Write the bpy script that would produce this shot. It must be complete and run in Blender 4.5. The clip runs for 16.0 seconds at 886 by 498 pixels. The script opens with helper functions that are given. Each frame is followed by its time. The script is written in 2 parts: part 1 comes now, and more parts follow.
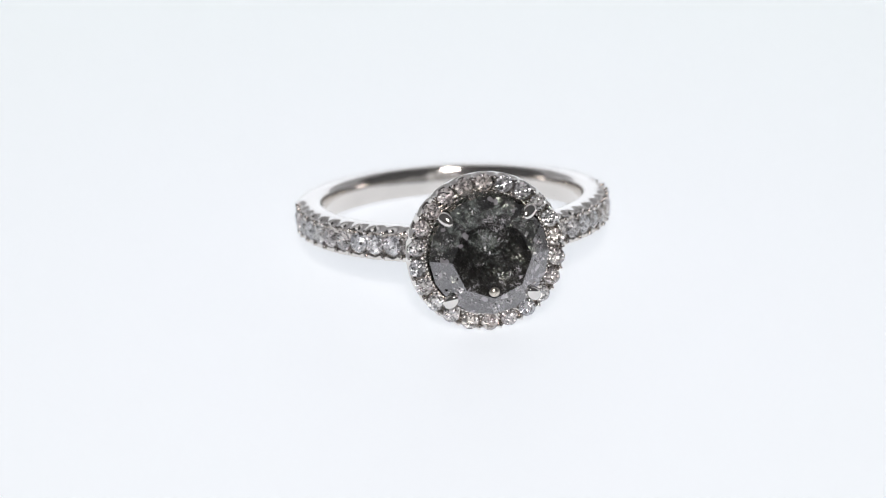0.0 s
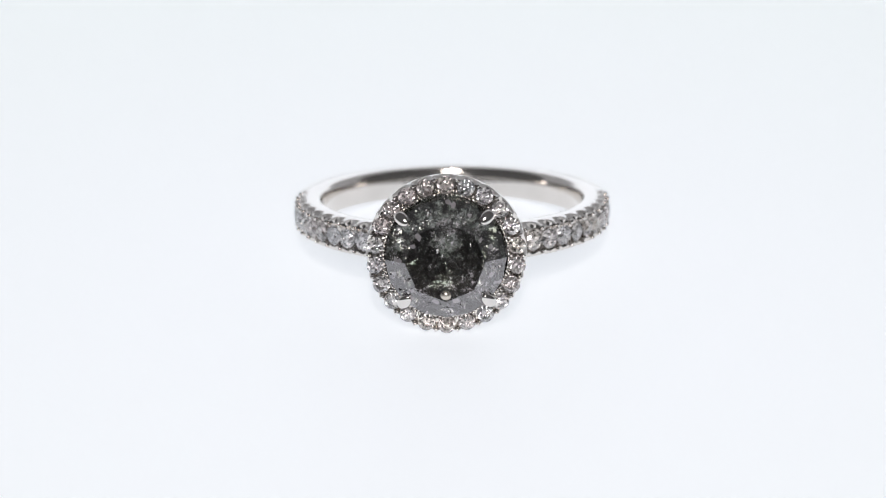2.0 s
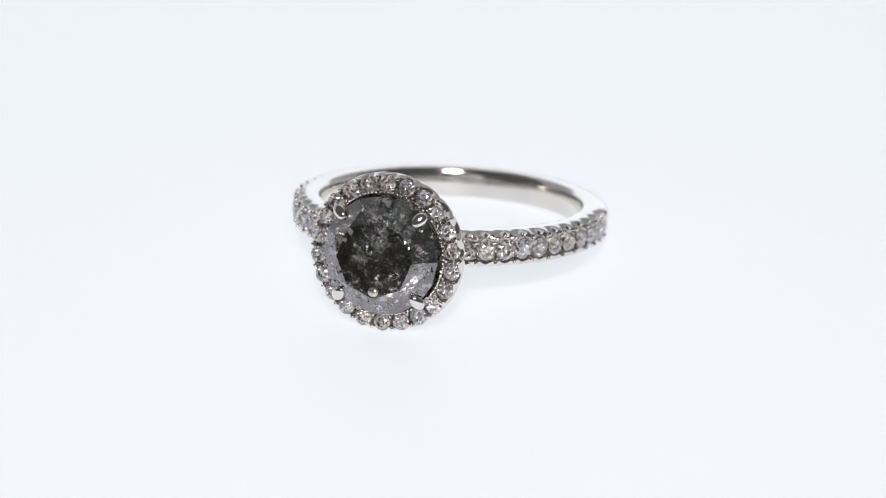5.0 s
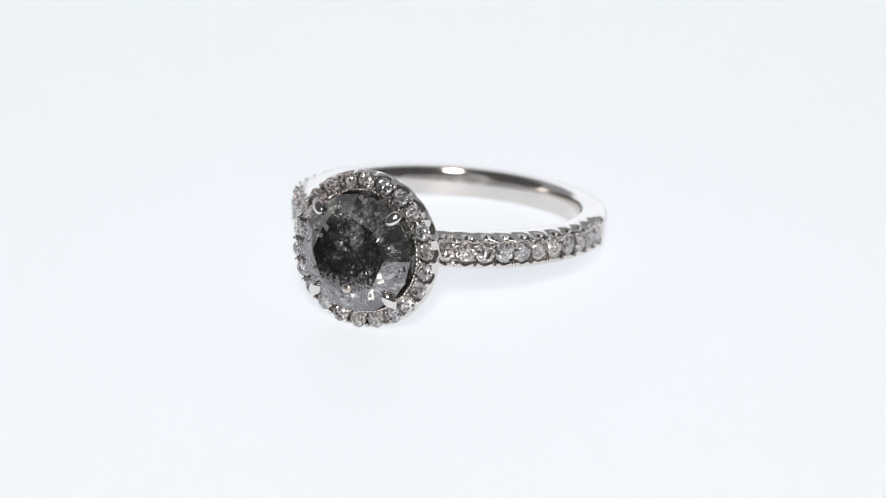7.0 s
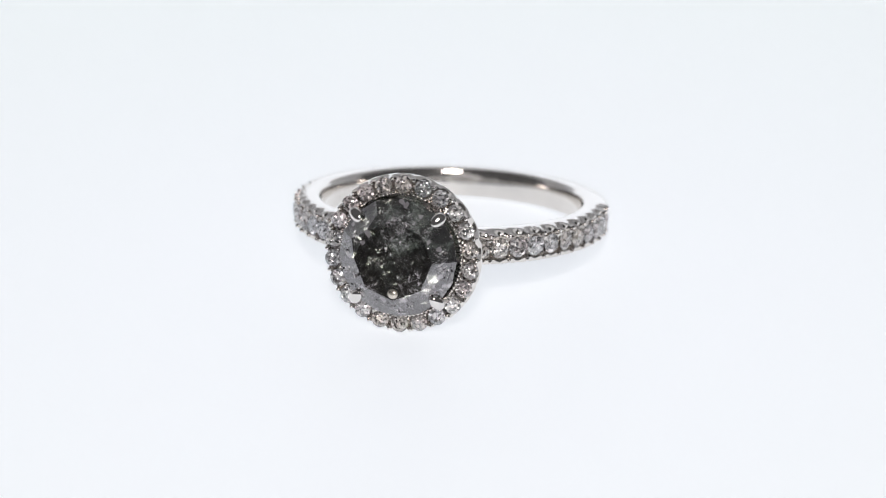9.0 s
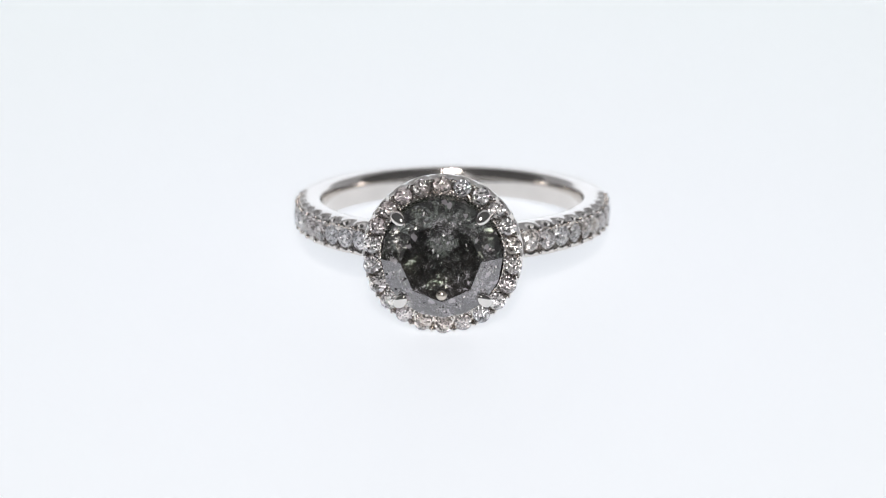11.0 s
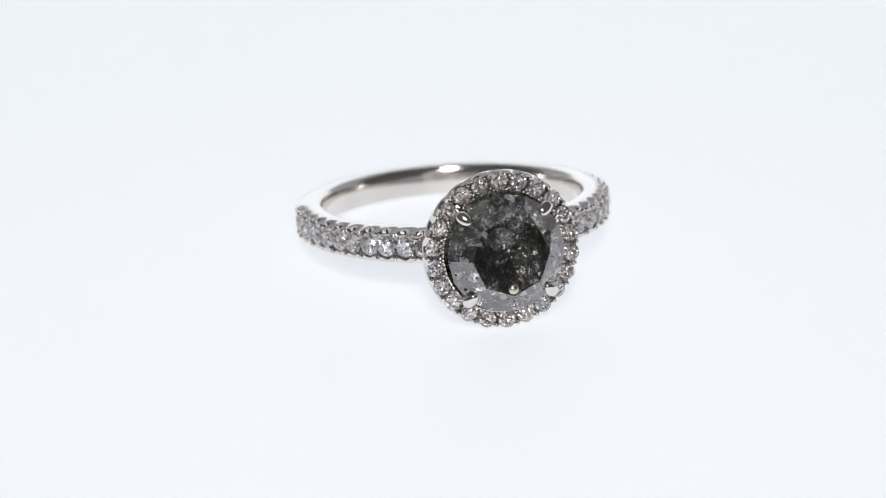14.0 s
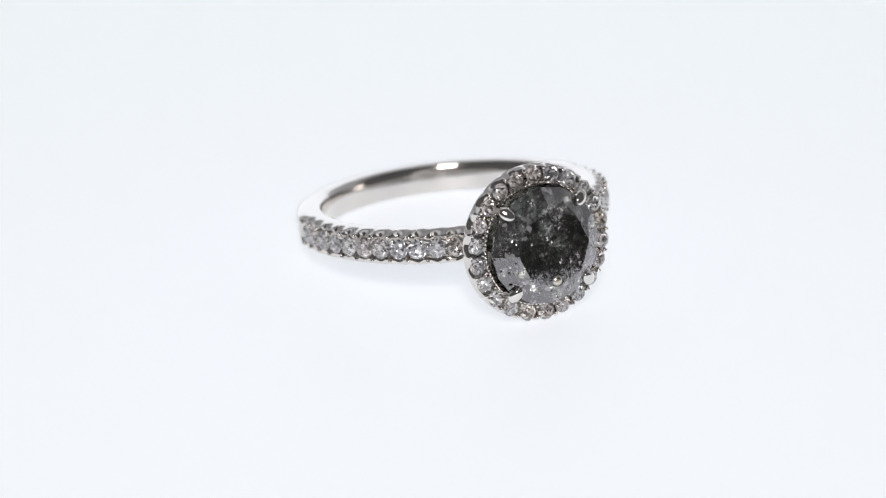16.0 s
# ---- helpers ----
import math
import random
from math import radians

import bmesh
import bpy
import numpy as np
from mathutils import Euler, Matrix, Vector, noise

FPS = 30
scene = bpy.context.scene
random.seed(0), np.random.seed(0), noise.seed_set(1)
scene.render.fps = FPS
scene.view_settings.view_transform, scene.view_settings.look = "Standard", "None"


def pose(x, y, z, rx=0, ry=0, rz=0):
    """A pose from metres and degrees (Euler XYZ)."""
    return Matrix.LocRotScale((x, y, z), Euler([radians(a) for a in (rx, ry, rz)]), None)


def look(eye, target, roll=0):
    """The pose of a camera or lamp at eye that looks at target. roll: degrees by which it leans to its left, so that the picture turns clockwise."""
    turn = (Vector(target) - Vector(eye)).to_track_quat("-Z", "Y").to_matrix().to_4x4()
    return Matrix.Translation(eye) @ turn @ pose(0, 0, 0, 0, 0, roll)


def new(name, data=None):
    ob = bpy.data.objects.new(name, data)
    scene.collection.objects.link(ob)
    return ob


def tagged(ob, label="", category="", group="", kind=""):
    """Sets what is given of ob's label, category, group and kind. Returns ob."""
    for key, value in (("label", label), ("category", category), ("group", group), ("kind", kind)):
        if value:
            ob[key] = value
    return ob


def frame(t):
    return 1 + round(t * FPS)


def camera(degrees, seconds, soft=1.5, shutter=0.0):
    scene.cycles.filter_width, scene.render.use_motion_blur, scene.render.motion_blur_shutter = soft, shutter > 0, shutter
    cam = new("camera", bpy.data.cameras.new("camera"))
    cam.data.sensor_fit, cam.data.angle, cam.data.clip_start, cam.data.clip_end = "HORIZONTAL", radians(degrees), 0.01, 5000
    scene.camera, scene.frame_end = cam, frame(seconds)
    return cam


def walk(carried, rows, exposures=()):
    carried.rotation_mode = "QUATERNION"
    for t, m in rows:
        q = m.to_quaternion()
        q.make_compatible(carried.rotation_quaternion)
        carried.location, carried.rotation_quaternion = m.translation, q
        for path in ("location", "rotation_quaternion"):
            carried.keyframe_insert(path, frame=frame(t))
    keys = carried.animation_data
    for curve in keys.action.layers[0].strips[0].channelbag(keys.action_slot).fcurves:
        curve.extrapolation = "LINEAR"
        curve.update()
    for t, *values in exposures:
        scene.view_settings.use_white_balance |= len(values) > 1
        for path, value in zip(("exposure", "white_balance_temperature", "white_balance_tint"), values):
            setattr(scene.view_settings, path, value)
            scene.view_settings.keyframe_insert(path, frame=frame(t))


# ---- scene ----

# One ring on a slow turntable, inside an added white light tent that stays out of view. The camera stands still; the
# ring turns one way and back.
MM = 0.001

# ---- camera ----
cam = camera(26.0, 16.0, soft=0.95)
EYE = pose(0, -114.48 * MM, 51.47 * MM, 90 - 24.28, 0, -0.13) @ pose(0, 0, 0, 0, 0, -0.67)
walk(cam, [(0.0, EYE), (16.0, EYE)])
cam.data.dof.use_dof = True
cam.data.dof.focus_distance = 0.1125
cam.data.dof.aperture_fstop = 40

# ---- light ----
world = bpy.data.worlds.new("room")
scene.world = world
world.use_nodes = True
world.node_tree.nodes["Background"].inputs[0].default_value = (0.97, 0.97, 1.0, 1)
world.node_tree.nodes["Background"].inputs[1].default_value = 0.09


def area_lamp(name, eye, target, size, watts, colour, shape="SQUARE"):
    data = bpy.data.lights.new(name, "AREA")
    data.shape, data.size, data.energy, data.color = shape, size, watts, colour
    ob = new(name, data)
    ob.matrix_world = look(eye, target)
    return ob


# unseen overhead fill, added with the tent
area_lamp("tent_panel_lamp", (0, 0.08, 0.295), (0, 0.05, 0), 0.20, 0.045, (0.95, 0.97, 1.0))
# unseen front fill, added to brighten the gems and the stone
area_lamp("front_fill_lamp", (0.0, -0.26, 0.165), (0, 0, 0), 0.085, 0.24, (1.0, 0.955, 0.95))
area_lamp("spot_lamp", (0.0, -0.22, 0.19), (0, 0, 0), 0.015, 0.17, (1.0, 0.93, 0.86), "DISK")
scene.view_settings.exposure = 0.0


# ---- materials ----
def material(name):
    m = bpy.data.materials.new(name)
    m.use_nodes = True
    n = m.node_tree.nodes
    return m, n, m.node_tree.links, n["Principled BSDF"]


def node(n, kind, **values):
    x = n.new(kind)
    for key, v in values.items():
        x.inputs[key.replace("_", " ")].default_value = v
    return x


def ramp(n, stops):
    r = n.new("ShaderNodeValToRGB")
    while len(r.color_ramp.elements) < len(stops):
        r.color_ramp.elements.new(0.5)
    for e, (at, c) in zip(r.color_ramp.elements, stops):
        e.position, e.color = at, (*c, 1)
    return r


def metal_material(name, colour, rough, bump=0.03):
    m, n, l, p = material(name)
    p.inputs["Metallic"].default_value = 1.0
    co = n.new("ShaderNodeTexCoord")
    big = node(n, "ShaderNodeTexNoise", Scale=350.0, Detail=3.0)
    fine = node(n, "ShaderNodeTexNoise", Scale=4200.0, Detail=4.0)
    for x in (big, fine):
        l.new(co.outputs["Object"], x.inputs["Vector"])
    tint = ramp(n, [(0.3, tuple(c * 0.93 for c in colour)), (0.7, colour)])
    l.new(big.outputs[0], tint.inputs[0])
    l.new(tint.outputs[0], p.inputs["Base Color"])
    gloss = ramp(n, [(0.3, (rough * 0.6,) * 3), (0.75, (rough * 1.5,) * 3)])
    l.new(fine.outputs[0], gloss.inputs[0])
    l.new(gloss.outputs[0], p.inputs["Roughness"])
    b = node(n, "ShaderNodeBump", Strength=bump, Distance=0.00005)
    l.new(fine.outputs[0], b.inputs["Height"])
    l.new(b.outputs[0], p.inputs["Normal"])
    return m


def gem_material(name, colour):
    m, n, l, p = material(name)
    info = n.new("ShaderNodeObjectInfo")
    # warm and cool tints by gem stand in for coloured fire
    tint = ramp(n, [(0.0, (colour[0] * 0.93, colour[1] * 0.95, colour[2])), (0.35, colour), (0.7, (colour[0], colour[1] * 0.95, colour[2] * 0.96)), (1.0, (colour[0], colour[1] * 0.965, colour[2] * 0.88))])
    l.new(info.outputs["Random"], tint.inputs[0])
    # facet contrast put into colour and clearness: random cells lighter, darker or milkier
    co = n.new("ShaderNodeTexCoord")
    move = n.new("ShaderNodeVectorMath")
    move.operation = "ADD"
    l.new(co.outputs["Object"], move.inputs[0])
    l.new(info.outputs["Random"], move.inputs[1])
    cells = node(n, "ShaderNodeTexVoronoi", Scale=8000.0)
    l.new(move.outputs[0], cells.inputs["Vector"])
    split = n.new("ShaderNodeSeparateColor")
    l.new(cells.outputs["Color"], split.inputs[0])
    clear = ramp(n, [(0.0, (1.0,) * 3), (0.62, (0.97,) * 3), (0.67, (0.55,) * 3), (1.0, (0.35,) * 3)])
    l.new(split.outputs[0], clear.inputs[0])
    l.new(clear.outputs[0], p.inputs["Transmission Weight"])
    facet_tone = ramp(n, [(0.0, (0.66,) * 3), (0.24, (0.75,) * 3), (0.30, (1.0,) * 3), (1.0, (1.0,) * 3)])
    l.new(split.outputs[1], facet_tone.inputs[0])
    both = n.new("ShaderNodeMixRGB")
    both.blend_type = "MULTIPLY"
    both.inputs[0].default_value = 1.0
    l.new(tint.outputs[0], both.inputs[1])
    l.new(facet_tone.outputs[0], both.inputs[2])
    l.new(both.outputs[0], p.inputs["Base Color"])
    p.inputs["IOR"].default_value = 2.4
    p.inputs["Roughness"].default_value = 0.01
    return m


def grey_diamond_material():
    m, n, l, p = material("grey_diamond")
    co = n.new("ShaderNodeTexCoord")
    cloud = node(n, "ShaderNodeTexNoise", Scale=600.0, Detail=5.0, Roughness=0.7)
    speck = node(n, "ShaderNodeTexNoise", Scale=4600.0, Detail=4.0, Roughness=0.75, Distortion=0.6)
    vein = node(n, "ShaderNodeTexNoise", Scale=1000.0, Detail=3.0, Roughness=0.6, Distortion=0.8)
    for x in (cloud, speck, vein):
        l.new(co.outputs["Object"], x.inputs["Vector"])
    body = ramp(n, [(0.36, (0.016, 0.024, 0.016)), (0.5, (0.16, 0.175, 0.145)), (0.66, (0.52, 0.52, 0.51))])
    l.new(cloud.outputs[0], body.inputs[0])
    fleck = ramp(n, [(0.53, (0,) * 3), (0.66, (1.0,) * 3)])
    l.new(speck.outputs[0], fleck.inputs[0])
    line = ramp(n, [(0.486, (0,) * 3), (0.50, (0.8,) * 3), (0.514, (0,) * 3)])
    l.new(vein.outputs[0], line.inputs[0])
    where = ramp(n, [(0.47, (0,) * 3), (0.60, (1,) * 3)])
    l.new(cloud.outputs[0], where.inputs[0])
    gate = n.new("ShaderNodeMath")
    gate.operation = "MULTIPLY"
    l.new(line.outputs[0], gate.inputs[0])
    l.new(where.outputs[0], gate.inputs[1])
    grain = node(n, "ShaderNodeTexNoise", Scale=3000.0, Detail=8.0, Roughness=0.85)
    cells = node(n, "ShaderNodeTexVoronoi", Scale=3400.0)
    for x in (grain, cells):
        l.new(co.outputs["Object"], x.inputs["Vector"])
    snow = ramp(n, [(0.51, (0.01,) * 3), (0.63, (0.08,) * 3), (0.75, (0.5,) * 3)])
    l.new(grain.outputs[0], snow.inputs[0])
    split = n.new("ShaderNodeSeparateColor")
    l.new(cells.outputs["Color"], split.inputs[0])
    shard = ramp(n, [(0.955, (0,) * 3), (0.96, (0.55,) * 3)])
    l.new(split.outputs[0], shard.inputs[0])

    def larger(a, b):
        most = n.new("ShaderNodeMath")
        most.operation = "MAXIMUM"
        l.new(a, most.inputs[0])
        l.new(b, most.inputs[1])
        return most.outputs[0]

    frost = n.new("ShaderNodeMath")
    frost.operation = "MULTIPLY"
    l.new(fleck.outputs[0], frost.inputs[0])
    l.new(where.outputs[0], frost.inputs[1])
    both = larger(larger(gate.outputs[0], frost.outputs[0]), larger(snow.outputs[0], shard.outputs[0]))
    blend = n.new("ShaderNodeMixRGB")
    blend.inputs[2].default_value = (0.84, 0.78, 0.86, 1)
    l.new(both, blend.inputs[0])
    l.new(body.outputs[0], blend.inputs[1])
    l.new(blend.outputs[0], p.inputs["Base Color"])
    clear = ramp(n, [(0.0, (0.99,) * 3), (1.0, (0.12,) * 3)])
    l.new(both, clear.inputs[0])
    l.new(clear.outputs[0], p.inputs["Transmission Weight"])
    # flaws that lie at odd angles and glint one by one
    glint = node(n, "ShaderNodeTexVoronoi", Scale=12000.0)
    stretch = n.new("ShaderNodeMapping")
    stretch.inputs["Rotation"].default_value = (0.4, 0.3, 0.7)
    stretch.inputs["Scale"].default_value = (1.0, 0.55, 0.8)
    l.new(co.outputs["Object"], stretch.inputs["Vector"])
    l.new(stretch.outputs[0], glint.inputs["Vector"])
    geo = n.new("ShaderNodeNewGeometry")
    pick = n.new("ShaderNodeSeparateColor")
    l.new(glint.outputs["Color"], pick.inputs[0])
    chosen = ramp(n, [(0.915, (0,) * 3), (0.92, (1,) * 3)])
    l.new(pick.outputs[2], chosen.inputs[0])

    def vector(operation, a, b):
        v = n.new("ShaderNodeVectorMath")
        v.operation = operation
        l.new(a, v.inputs[0])
        if b is not None:
            if isinstance(b, tuple):
                v.inputs[1].default_value = b
            else:
                l.new(b, v.inputs[1])
        return v.outputs[0]

    lean = vector("MULTIPLY", vector("SUBTRACT", glint.outputs["Color"], (0.5, 0.5, 0.5)), chosen.outputs[0])
    # faint polishing unevenness on every facet
    uneven = vector("MULTIPLY", vector("SUBTRACT", speck.outputs["Color"], (0.5, 0.5, 0.5)), (0.08, 0.08, 0.08))
    bent = vector("ADD", vector("MULTIPLY", lean, (0.35, 0.35, 0.35)), uneven)
    facing = vector("NORMALIZE", vector("ADD", geo.outputs["Normal"], bent), None)
    l.new(facing, p.inputs["Normal"])
    p.inputs["IOR"].default_value = 2.8
    p.inputs["Specular Tint"].default_value = (1.0, 0.965, 1.0, 1)
    p.inputs["Roughness"].default_value = 0.03
    return m


def inclusion_material():
    m, n, l, p = material("inclusion")
    geo = n.new("ShaderNodeNewGeometry")
    tone = ramp(n, [(0.0, (0.01, 0.01, 0.01)), (0.30, (0.03, 0.03, 0.03)), (0.45, (0.62, 0.60, 0.63)), (0.6, (0.86, 0.85, 0.86))])
    l.new(geo.outputs["Random Per Island"], tone.inputs[0])
    l.new(tone.outputs[0], p.inputs["Base Color"])
    p.inputs["Roughness"].default_value = 0.25
    return m


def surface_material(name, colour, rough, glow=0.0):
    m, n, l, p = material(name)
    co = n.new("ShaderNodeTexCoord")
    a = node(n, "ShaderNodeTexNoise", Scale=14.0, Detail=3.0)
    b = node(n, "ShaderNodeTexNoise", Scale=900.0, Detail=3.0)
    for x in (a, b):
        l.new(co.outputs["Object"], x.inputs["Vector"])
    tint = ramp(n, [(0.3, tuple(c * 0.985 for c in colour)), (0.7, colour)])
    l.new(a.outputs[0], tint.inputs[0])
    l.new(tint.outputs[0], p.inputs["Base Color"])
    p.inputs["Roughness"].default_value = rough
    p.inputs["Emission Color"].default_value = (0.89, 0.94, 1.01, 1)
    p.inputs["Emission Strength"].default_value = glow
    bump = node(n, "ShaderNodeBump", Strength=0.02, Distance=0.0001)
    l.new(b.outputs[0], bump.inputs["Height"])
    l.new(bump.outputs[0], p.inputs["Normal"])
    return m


WHITE_GOLD = metal_material("white_gold", (0.77, 0.735, 0.70), 0.11)
BEAD_GOLD = metal_material("bead_gold", (0.80, 0.77, 0.745), 0.09)
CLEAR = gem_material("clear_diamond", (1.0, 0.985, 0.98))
GREY = grey_diamond_material()
FLAKE = inclusion_material()
# metal of the added dome that stands in for the stone's inner glint
GLINT_METAL = metal_material("glint_metal", (0.72, 0.66, 0.59), 0.31)
# grey base plus an added glow, which keeps the ring's shadow faint
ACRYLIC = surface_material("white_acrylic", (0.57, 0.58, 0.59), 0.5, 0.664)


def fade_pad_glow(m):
    """The pad's added glow is painted brightest by the ring and falls off a little towards the rim."""
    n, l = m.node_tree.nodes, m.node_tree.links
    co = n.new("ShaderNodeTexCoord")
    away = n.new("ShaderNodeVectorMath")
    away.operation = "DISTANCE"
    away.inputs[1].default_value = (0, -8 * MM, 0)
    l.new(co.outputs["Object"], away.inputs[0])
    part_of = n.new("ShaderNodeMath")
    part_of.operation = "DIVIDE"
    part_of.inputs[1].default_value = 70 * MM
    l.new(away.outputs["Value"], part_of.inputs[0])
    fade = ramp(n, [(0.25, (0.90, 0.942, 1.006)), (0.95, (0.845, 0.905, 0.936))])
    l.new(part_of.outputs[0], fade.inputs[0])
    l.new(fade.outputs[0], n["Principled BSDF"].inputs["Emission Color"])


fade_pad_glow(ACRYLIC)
FABRIC = surface_material("tent_fabric", (0.82, 0.83, 0.85), 0.9)
# glow added out of view, so the band's upward faces mirror white
GLOW_FABRIC = surface_material("glow_fabric", (0.82, 0.83, 0.85), 0.9, 0.85)
# unseen dark top, added so that the stone's table mirrors dark
DESK = surface_material("dark_desk", (0.035, 0.03, 0.028), 0.6)


# ---- mesh helpers ----
def part(name, bm, mat, parent=None, label="", smooth=0.0):
    """One mesh object from a bmesh in millimetres. smooth: the angle below which edges are shaded round."""
    bmesh.ops.scale(bm, vec=(MM, MM, MM), verts=bm.verts)
    bmesh.ops.recalc_face_normals(bm, faces=bm.faces)
    me = bpy.data.meshes.new(name)
    if smooth:
        for f in bm.faces:
            f.smooth = True
        for e in bm.edges:
            e.smooth = len(e.link_faces) == 2 and e.calc_face_angle(0) < radians(smooth)
    bm.to_mesh(me)
    bm.free()
    me.materials.append(mat)
    ob = new(name, me)
    if parent:
        ob.parent = parent
    if label:
        tagged(ob, label=label)
    return ob


def twin(ob, m):
    """Another object on the same mesh, at the pose m in the same parent's space."""
    o = ob.copy()
    scene.collection.objects.link(o)
    o.matrix_basis = m
    return o


def loft(rings, closed=True, caps=False):
    """A skin over rings of equal length; closed joins the last ring to the first."""
    bm = bmesh.new()
    vs = [[bm.verts.new(p) for p in r] for r in rings]
    k, n = len(vs[0]), len(vs)
    for i in range(n if closed else n - 1):
        a, b = vs[i], vs[(i + 1) % n]
        for j in range(k):
            bm.faces.new((a[j], a[(j + 1) % k], b[(j + 1) % k], b[j]))
    if caps:
        bm.faces.new(vs[0])
        bm.faces.new(vs[-1])
    return bm


def brilliant(r, crown, pavilion, table=0.57, girdle=0.03, sides=16):
    """A round brilliant cut, its girdle at z = 0, its table up."""
    bm = bmesh.new()
    h = sides // 2
    for i in range(sides):
        a = 2 * math.pi * i / sides
        bm.verts.new((r * math.cos(a), r * math.sin(a), 0))
        bm.verts.new((r * math.cos(a), r * math.sin(a), -girdle * r))
    for i in range(h):
        a = 2 * math.pi * i / h
        bm.verts.new((r * table * math.cos(a), r * table * math.sin(a), crown))
        b = a + math.pi / h
        bm.verts.new((r * 0.80 * math.cos(b), r * 0.80 * math.sin(b), crown * 0.60))
        bm.verts.new((r * 0.36 * math.cos(b), r * 0.36 * math.sin(b), -pavilion * 0.66))
    bm.verts.new((0, 0, -pavilion))
    bmesh.ops.convex_hull(bm, input=bm.verts)
    bmesh.ops.dissolve_limit(bm, angle_limit=radians(0.5), verts=bm.verts, edges=bm.edges)
    return bm


# ---- the added tent: unseen surfaces for the ring to mirror ----
def slab(name, x0, x1, y0, y1, z0, z1, mat, label, category):
    bm = bmesh.new()
    bmesh.ops.create_cube(bm, size=1.0)
    for v in bm.verts:
        v.co = ((x0 if v.co.x < 0 else x1) / MM, (y0 if v.co.y < 0 else y1) / MM, (z0 if v.co.z < 0 else z1) / MM)
    return tagged(part(name, bm, mat), label, category, kind="structure")


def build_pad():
    """A round pad with a softly rounded rim, its top at z = 0; its near edge keeps the stone's table dark."""
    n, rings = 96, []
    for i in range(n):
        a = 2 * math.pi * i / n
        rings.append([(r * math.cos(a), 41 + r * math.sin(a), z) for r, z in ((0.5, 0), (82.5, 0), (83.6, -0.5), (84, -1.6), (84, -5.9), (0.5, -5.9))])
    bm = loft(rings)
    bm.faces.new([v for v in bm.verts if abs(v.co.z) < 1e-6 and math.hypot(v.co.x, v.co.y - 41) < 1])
    return tagged(part("ground", bm, ACRYLIC), "white acrylic pad under the ring, with an added glow", "light pad", kind="structure")


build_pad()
slab("pavement", -0.20, 0.20, 0.0, 0.26, -0.010, -0.006, FABRIC, "unseen white fabric base of the added light tent", "tent base")
slab("floor", -0.60, 0.60, -0.80, 0.60, -0.030, -0.010, DESK, "unseen dark desk top, added to keep reflections dark", "desk")
slab("glow_wall_north", -0.20, 0.20, 0.26, 0.264, -0.006, 0.08, GLOW_FABRIC, "unseen glowing white strip added for the band to mirror", "tent wall")
slab("wall_north_upper", -0.20, 0.20, 0.26, 0.264, 0.08, 0.30, FABRIC, "unseen white fabric back wall of the added light tent", "tent wall")
slab("wall_west", -0.204, -0.20, 0.02, 0.264, -0.006, 0.30, FABRIC, "unseen white fabric side wall of the added light tent", "tent wall")
slab("wall_east", 0.20, 0.204, 0.02, 0.264, -0.006, 0.30, FABRIC, "unseen white fabric side wall of the added light tent", "tent wall")
slab("ceiling", -0.204, 0.204, 0.02, 0.264, 0.30, 0.304, FABRIC, "unseen white fabric top of the added light tent", "tent ceiling")

# ---- the ring: head towards -Y, finger axis along Z ----
INNER, EDGE, HALF = 8.33, 10.03, 1.02
PITCH, STONES, FIRST = 6.9, 12, 17.5
LAST = FIRST + PITCH * (STONES - 1) + PITCH / 2
HEAD_Y = -11.92
HALO_R, HALO_N = 4.77, 22

ring = tagged(new("ring"), "polished white gold halo ring with grey speckled diamond on white surface", "ring")


def ease(x):
    x = min(1, max(0, x))
    return x * x * (3 - 2 * x)


def half_at(a):
    """Half the band's width at an angle from the head: it narrows from the shoulders to the back."""
    return HALF + 0.05 - 0.05 * ease((a - 25) / 65)


def shank_section(deg):
    """The band's section at an angle from the head, as (radius, z) pairs."""
    a = abs(deg)
    bare = ease((a - LAST) / 3)
    back = ease((a - 100) / 80)
    outer = EDGE + 0.12 * bare - 0.15 * back
    half = half_at(a)

    def cut_at(shift):
        """How deep the scalloped cut is at this angle, shifted by a part of one stone."""
        if not FIRST - PITCH / 2 <= a <= LAST:
            return 0.0
        return (0.5 + 0.5 * math.cos(2 * math.pi * ((a - FIRST) / PITCH + shift))) ** 0.7

    inset, slant = cut_at(0.0), cut_at(0.30)
    floor = 0.62 * (1 - bare)
    up = [(INNER + 0.17 * (half * f) ** 2 + more, half * f) for f, more in ((0.12, 0), (0.3, 0), (0.5, 0), (0.7, 0), (0.84, 0), (0.94, 0.03), (0.985, 0.08), (1.0, 0.16))]
    up += [(outer - 0.80, half), (outer - 0.34 - 0.36 * slant * (1 - bare), half - 0.02), (outer - 0.16 - 0.26 * slant, half - 0.10 - 0.10 * cut_at(0.15)),
          (outer - 0.05 - 0.20 * inset, half - 0.24 - 0.06 * inset), (outer - 0.02 - 0.18 * inset, half - 0.34), (outer - 0.06 - 0.26 * (1 - bare), half - 0.44), (outer - floor, 0.20)]
    down = [(r, -z) for r, z in up[:9]] + [(outer - 0.34, 0.02 - half), (outer - 0.14 - 0.04 * inset, 0.10 - half), (outer - 0.05 - 0.12 * inset, 0.24 - half), (outer - 0.04 - 0.16 * inset, 0.36 - half), (outer - 0.06 - 0.26 * (1 - bare), 0.44 - half), (outer - floor, -0.20)]
    return up + down[::-1]


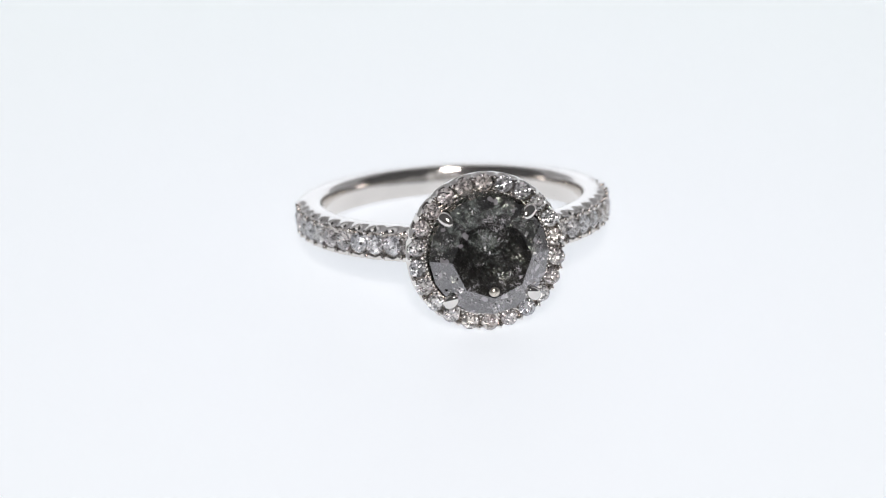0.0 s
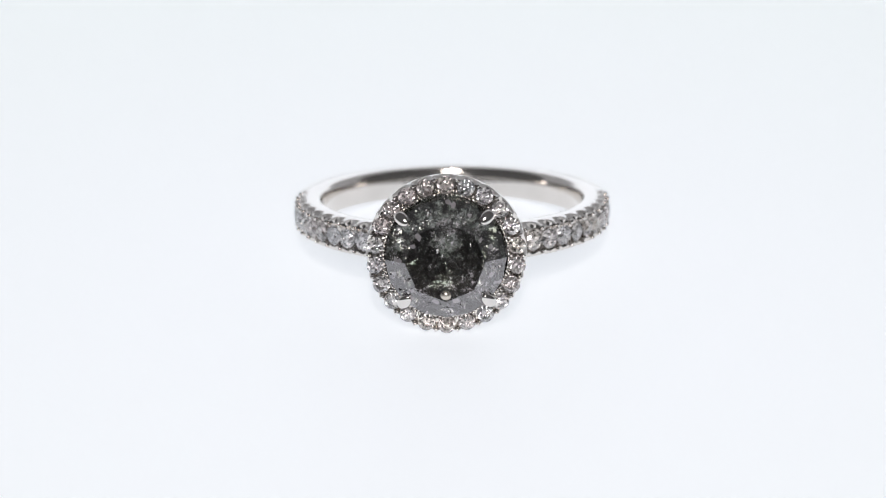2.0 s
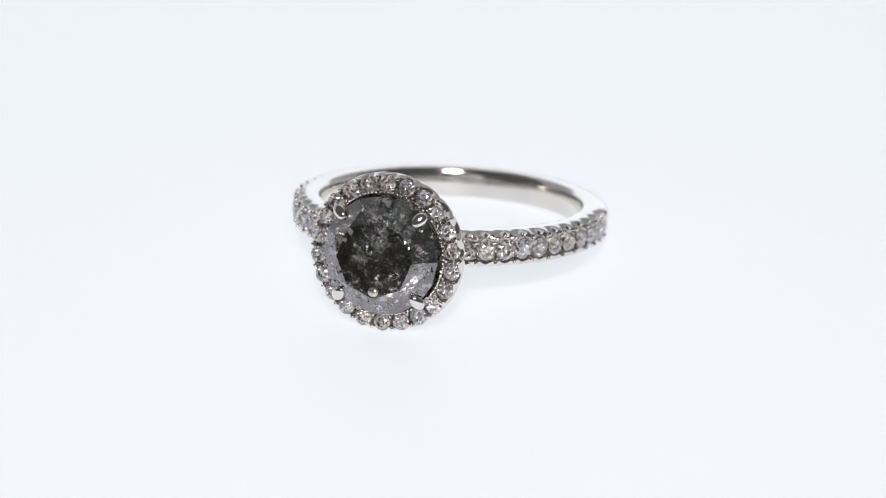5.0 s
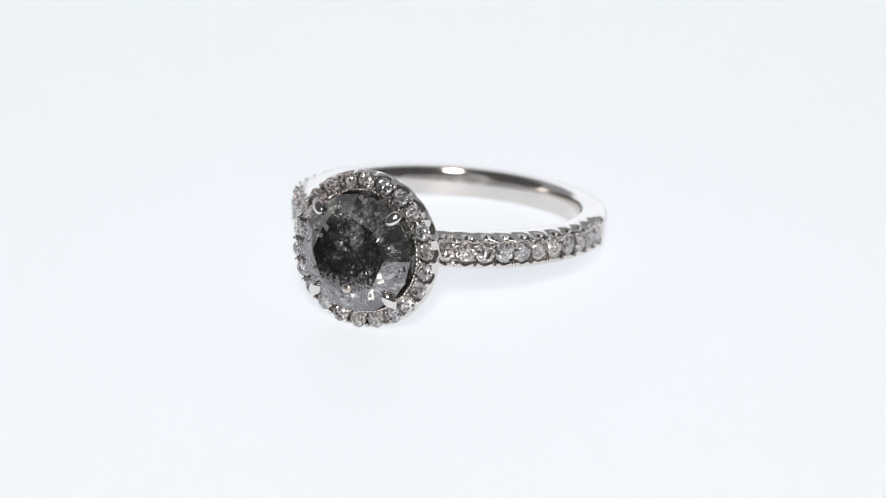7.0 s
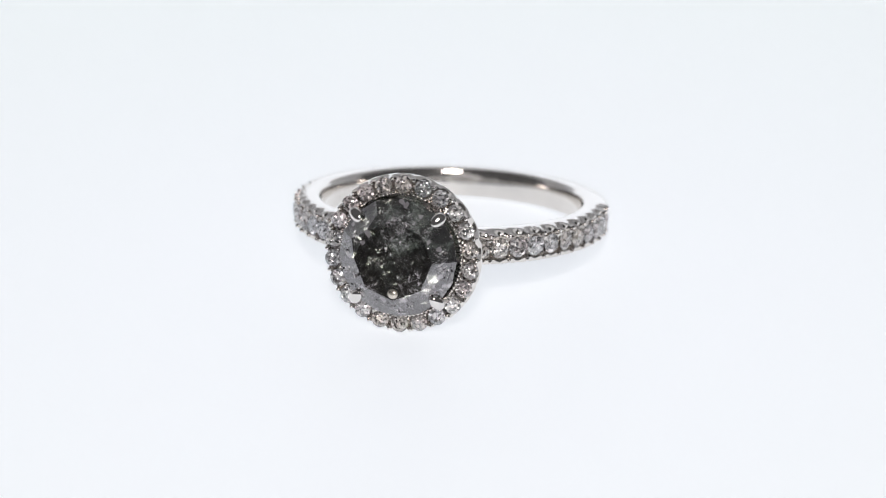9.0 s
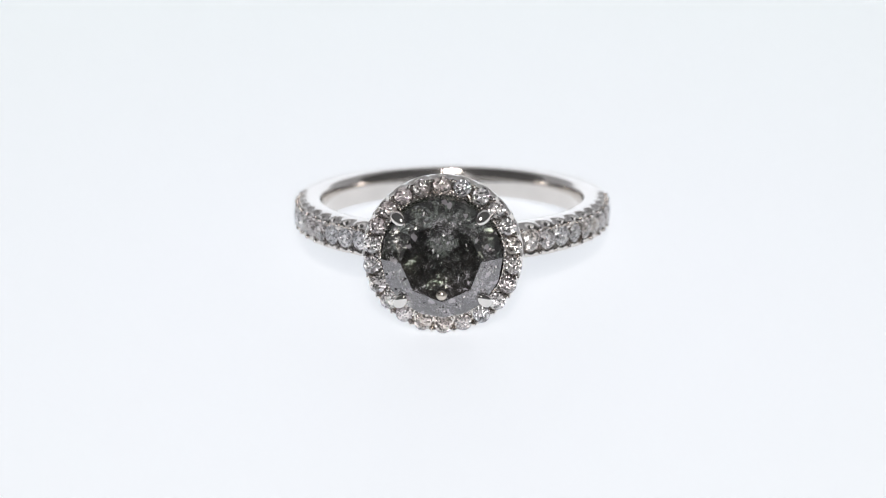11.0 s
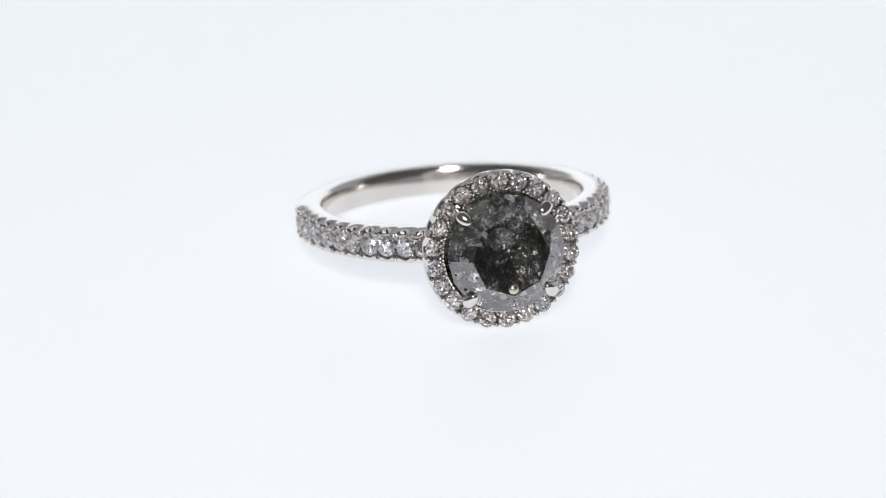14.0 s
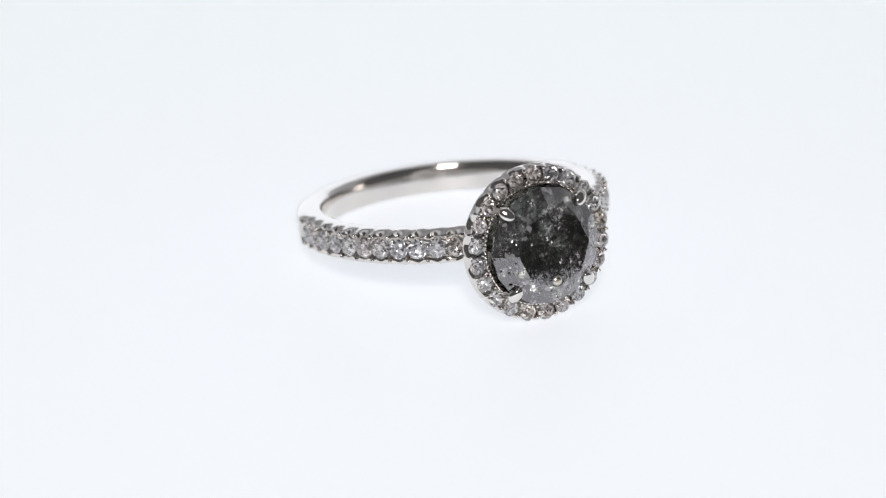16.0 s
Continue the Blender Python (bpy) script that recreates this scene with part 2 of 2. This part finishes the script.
def build_shank():
    rings = []
    n = 720
    for i in range(n):
        deg = -180 + 360 * i / n
        a = radians(deg)
        rings.append([(r * math.sin(a), -r * math.cos(a), z) for r, z in shank_section(deg)])
    return part("shank", loft(rings), WHITE_GOLD, ring, "polished white gold band with scalloped stone settings", 40)


def around(deg, r, z):
    """Pose on the band: its Z points outward."""
    a = radians(deg)
    return Matrix.Translation((r * math.sin(a) * MM, -r * math.cos(a) * MM, z * MM)) @ pose(0, 0, 0, 0, 0, deg) @ pose(0, 0, 0, 90, 0, 0)


def bead_mesh(r, tall, long=1.0):
    bm = bmesh.new()
    bmesh.ops.create_uvsphere(bm, u_segments=10, v_segments=7, radius=r)
    for v in bm.verts:
        v.co.y *= long
        v.co.z = v.co.z * tall
    return bm


shank = build_shank()
first_gem = first_bead = None
for side in (-1, 1):
    for i in range(STONES):
        m = around(side * (FIRST + PITCH * i), EDGE - 0.05, 0) @ pose(0, 0, 0, random.uniform(-4, 4), random.uniform(-4, 4), random.uniform(0, 45))
        if first_gem is None:
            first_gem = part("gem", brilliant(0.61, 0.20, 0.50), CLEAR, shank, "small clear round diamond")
            first_gem.matrix_basis = m
        else:
            twin(first_gem, m)
    for i in range(STONES + 1):
        for z in (-1, 1):
            at = FIRST + PITCH * (i - 0.5)
            m = around(side * at, EDGE, z * (half_at(at) - 0.30)) @ pose(0, 0, 0, 0, 0, random.uniform(-8, 8))
            if first_bead is None:
                first_bead = part("bead_prong", bead_mesh(0.12, 1.2, 1.45), BEAD_GOLD, shank, "tiny polished gold bead", 60)
                first_bead.matrix_basis = m
            else:
                twin(first_bead, m)

# ---- the head: its own Z points out of the setting ----
HEAD = Matrix.Translation((0, HEAD_Y * MM, -0.01 * MM)) @ pose(0, 0, 0, 90 - 0.99, 0, 0)


def lathe(profile, n=64, wave=None):
    """A closed profile of (radius, z) turned about Z; wave(angle, index) changes a radius and a height."""
    rings = []
    for i in range(n):
        a = 2 * math.pi * i / n
        pts = []
        for k, (r, z) in enumerate(profile):
            dr, dz = wave(a, k) if wave else (0, 0)
            pts.append(((r + dr) * math.cos(a), (r + dr) * math.sin(a), z + dz))
        rings.append(pts)
    return loft(rings)


def halo_wave(a, k):
    s = (0.5 - 0.5 * math.cos(HALO_N * a)) ** 0.7
    return {3: (-0.03 * s, 0.0), 4: (-0.13 * s, -0.12 * s), 5: (-0.28 * s, -0.36 * s), 6: (-0.24 * s, -0.36 * s), 7: (-0.14 * s, -0.28 * s)}.get(k, (0, 0))


halo = part("halo", lathe([(2.62, -0.78), (4.62, -0.78), (HALO_R - 0.03, -0.73), (HALO_R, -0.64), (HALO_R, -0.38), (HALO_R - 0.04, -0.06), (HALO_R - 0.14, 0.02), (HALO_R - 0.24, -0.06), (HALO_R - 0.40, -0.62), (3.80, -0.62), (3.76, 0.0), (3.71, 0.09), (3.60, 0.10), (3.45, -0.06), (2.78, -0.12)], HALO_N * 16, halo_wave),
            WHITE_GOLD, ring, "white gold halo plate with scalloped rim", 55)
halo.matrix_basis = HEAD
halo_gem = halo_bead = None
for i in range(HALO_N):
    a = 360 * (i + 0.5) / HALO_N
    c, s = math.cos(radians(a)), math.sin(radians(a))
    m = pose(4.22 * c * MM, 4.22 * s * MM, 0.02 * MM, random.uniform(-4, 4), random.uniform(-4, 4), random.uniform(0, 45))
    if halo_gem is None:
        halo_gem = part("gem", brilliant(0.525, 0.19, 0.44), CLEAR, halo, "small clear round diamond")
        halo_gem.matrix_basis = m
    else:
        twin(halo_gem, m)
    b = 360 * i / HALO_N
    c, s = math.cos(radians(b)), math.sin(radians(b))
    for r, grow in ((HALO_R - 0.21, 1.0), (3.83, 0.85)):
        m = pose(r * c * MM, r * s * MM, 0.06 * MM, 0, 0, b + 90) @ Matrix.Diagonal((grow, grow, grow, 1))
        if halo_bead is None:
            halo_bead = part("bead_prong", bead_mesh(0.115, 1.2, 1.4), BEAD_GOLD, halo, "tiny polished gold bead", 60)
            halo_bead.matrix_basis = m
        else:
            twin(halo_bead, m)

inner_bead = None
for i in range(HALO_N * 4):
    b = radians(360 * (i + 0.5) / (HALO_N * 4))
    m = pose(3.66 * math.cos(b) * MM, 3.66 * math.sin(b) * MM, 0.10 * MM, 0, 0, math.degrees(b))
    if inner_bead is None:
        inner_bead = part("milgrain_bead", bead_mesh(0.115, 1.0, 1.0), BEAD_GOLD, halo, "tiny gold bead beside the stone", 60)
        inner_bead.matrix_basis = m
    else:
        twin(inner_bead, m)

gallery = part("gallery", lathe([(2.15, -2.75), (2.45, -2.95), (2.75, -2.75), (2.8, -2.45), (2.5, -2.3), (2.2, -2.45)], 64), WHITE_GOLD, ring, "white gold gallery ring under the halo", 40)
gallery.matrix_basis = HEAD

stone = part("centre_stone", brilliant(3.56, 1.05, 2.5, 0.66), GREY, ring, "dark grey speckled round diamond with facets")
stone.matrix_basis = HEAD @ pose(0, 0, 0.78 * MM, 0, 0, 1)


# feathers in the grey stone: x, y, depth below the surface, spread, flakes
FEATHERS = [(-0.45, 0.8, 0.0, 0.32, 50), (-0.25, 0.5, 0.0, 0.22, 30), (1.0, -0.9, 0.0, 0.34, 40), (0.4, -0.95, 0.0, 0.18, 20), (-0.7, 1.75, 0.0, 0.24, 26), (0.2, 1.85, 0.02, 0.12, 10), (-0.9, 2.8, 0.0, 0.3, 26),
            # crown clusters, in part added white flakes that lift the facets' brightness
            (2.75, -0.4, 0.0, 0.5, 95), (-2.7, -0.9, 0.0, 0.55, 95), (-2.1, -1.7, 0.0, 0.5, 60), (1.0, -2.6, 0.0, 0.28, 55), (2.1, -1.8, 0.0, 0.45, 55), (-1.1, -2.6, 0.0, 0.5, 45), (2.9, 0.6, 0.0, 0.4, 40), (-2.9, 0.4, 0.0, 0.35, 36), (0.0, -2.9, 0.0, 0.4, 25), (-2.4, 1.3, 0.0, 0.25, 24), (-2.0, 0.4, 0.0, 0.10, 6), (2.0, 0.35, 0.0, 0.10, 6),
            (1.6, 1.3, 0.06, 0.6, 36), (-1.4, -0.4, 0.05, 0.5, 30), (0.4, 2.5, 0.02, 0.5, 30), (2.3, 1.7, 0.02, 0.4, 24), (-0.2, -1.4, 0.04, 0.5, 24)]


def inclusion_mesh(count):
    """Tiny tilted flakes scattered through the stone's inside, many of them gathered in feathers."""
    bm = bmesh.new()
    spots = []
    for fx, fy, deep, spread, many in FEATHERS:
        lean = random.uniform(-1.2, 1.2)
        for _ in range(many):
            u, v = random.gauss(0, spread * 0.55), random.gauss(0, spread * 0.28)
            spots.append((fx + u * math.cos(lean) - v * math.sin(lean), fy + u * math.sin(lean) + v * math.cos(lean), deep + random.uniform(-0.01, 0.09), random.choice((0.02, 0.03, 0.04, 0.06, 0.08, 0.13))))
    made = 0
    while made < count:
        if spots:
            x, y, deep, size = spots.pop()
            r = math.hypot(x, y)
            if r > 3.35:
                continue
            z = 1.05 - max(0, r - 2.3) * 0.85 - deep
        else:
            x, y, z = random.uniform(-3.2, 3.2), random.uniform(-3.2, 3.2), random.choice((random.uniform(-2.2, 0.88), random.uniform(0.0, 0.9)))
            size = random.choice((0.015, 0.02, 0.025, 0.03, 0.045, 0.08))
            r = math.hypot(x, y)
            if r > (3.3 - 1.15 * max(z, 0) if z > 0 else 3.3 * (1 + z / 2.5) - 0.12):
                continue
        turn_by = Euler([random.uniform(0, 6.28) for _ in range(3)]).to_matrix()
        k = random.randint(3, 5)
        ring_of = [Vector((size * random.uniform(0.5, 1.4) * math.cos(6.283 * i / k), size * random.uniform(0.3, 1.0) * math.sin(6.283 * i / k), 0)) for i in range(k)]
        low = [bm.verts.new(turn_by @ v + Vector((x, y, z))) for v in ring_of]
        top = bm.verts.new(turn_by @ Vector((0, 0, size * 0.3)) + Vector((x, y, z)))
        bm.faces.new(low)
        for i in range(k):
            bm.faces.new((low[i], low[(i + 1) % k], top))
        made += 1
    return bm




def glint_dome_mesh():
    """An added dome that catches a highlight where the table meets the lowest crown facet."""
    bm = bmesh.new()
    bmesh.ops.create_uvsphere(bm, u_segments=24, v_segments=16, radius=0.50)
    for v in bm.verts:
        v.co.x *= 0.72
        v.co.y *= 0.66
        v.co.z *= 0.5
    bmesh.ops.translate(bm, vec=(0.0, -1.96, 0.93), verts=bm.verts)
    return bm


part("glint_dome", glint_dome_mesh(), GLINT_METAL, stone, "added metal dome that shows a glint at the table's edge", 60)

flakes = tagged(part("inclusions", inclusion_mesh(2300), FLAKE, stone, "dark and white flakes inside the grey diamond"), kind="stuff")


def prong_mesh():
    """A claw: a round post that leans in over the stone and ends in a polished tip."""
    rings = []
    path = [(-0.80, -3.3, 0.30), (-0.42, -1.9, 0.33), (0.0, -0.8, 0.33), (0.05, 0.05, 0.34), (0.08, 0.32, 0.385)]
    path += [(0.08 - 0.36 * math.sin(a), 0.44 + 0.36 * math.sin(a), 0.39 * math.cos(a) + 0.01) for a in (0.0, 0.3, 0.6, 0.9, 1.15, 1.35, 1.5)]
    for x, z, r in path:
        rings.append([(x + r * 1.10 * math.cos(2 * math.pi * k / 16), r * 0.98 * math.sin(2 * math.pi * k / 16), z) for k in range(16)])
    return loft(rings, closed=False, caps=True)


first_prong = None
for a in (46, 136, 226, 316):
    m = HEAD @ pose(0, 0, 0, 0, 0, a) @ pose(3.47 * MM, 0, 0.58 * MM)
    if first_prong is None:
        first_prong = part("prong", prong_mesh(), BEAD_GOLD, ring, "rounded white gold claw", 60)
        first_prong.matrix_basis = m
    else:
        twin(first_prong, m)


# ---- the turning ----
RATE, TURNED, SET = 5.826, 76.76, 9.41
REST = pose(0.90 * MM, -0.024 * MM, 2.74 * MM, -10.0, -0.28, SET)


def turn(t):
    """Degrees of the turntable: out at an even rate, a short stop, and back."""
    out, home = -RATE * t, -(TURNED - RATE * t)
    d = home - out
    return 0.5 * (out + home + math.sqrt(d * d + 0.6))


def motions():
    times = [i * 0.5 for i in range(33)] + [6.2, 6.4, 6.6, 6.8]
    walk(ring, [(t, pose(0, 0, 0, 0, 0, turn(t)) @ REST) for t in sorted(times)])


motions()
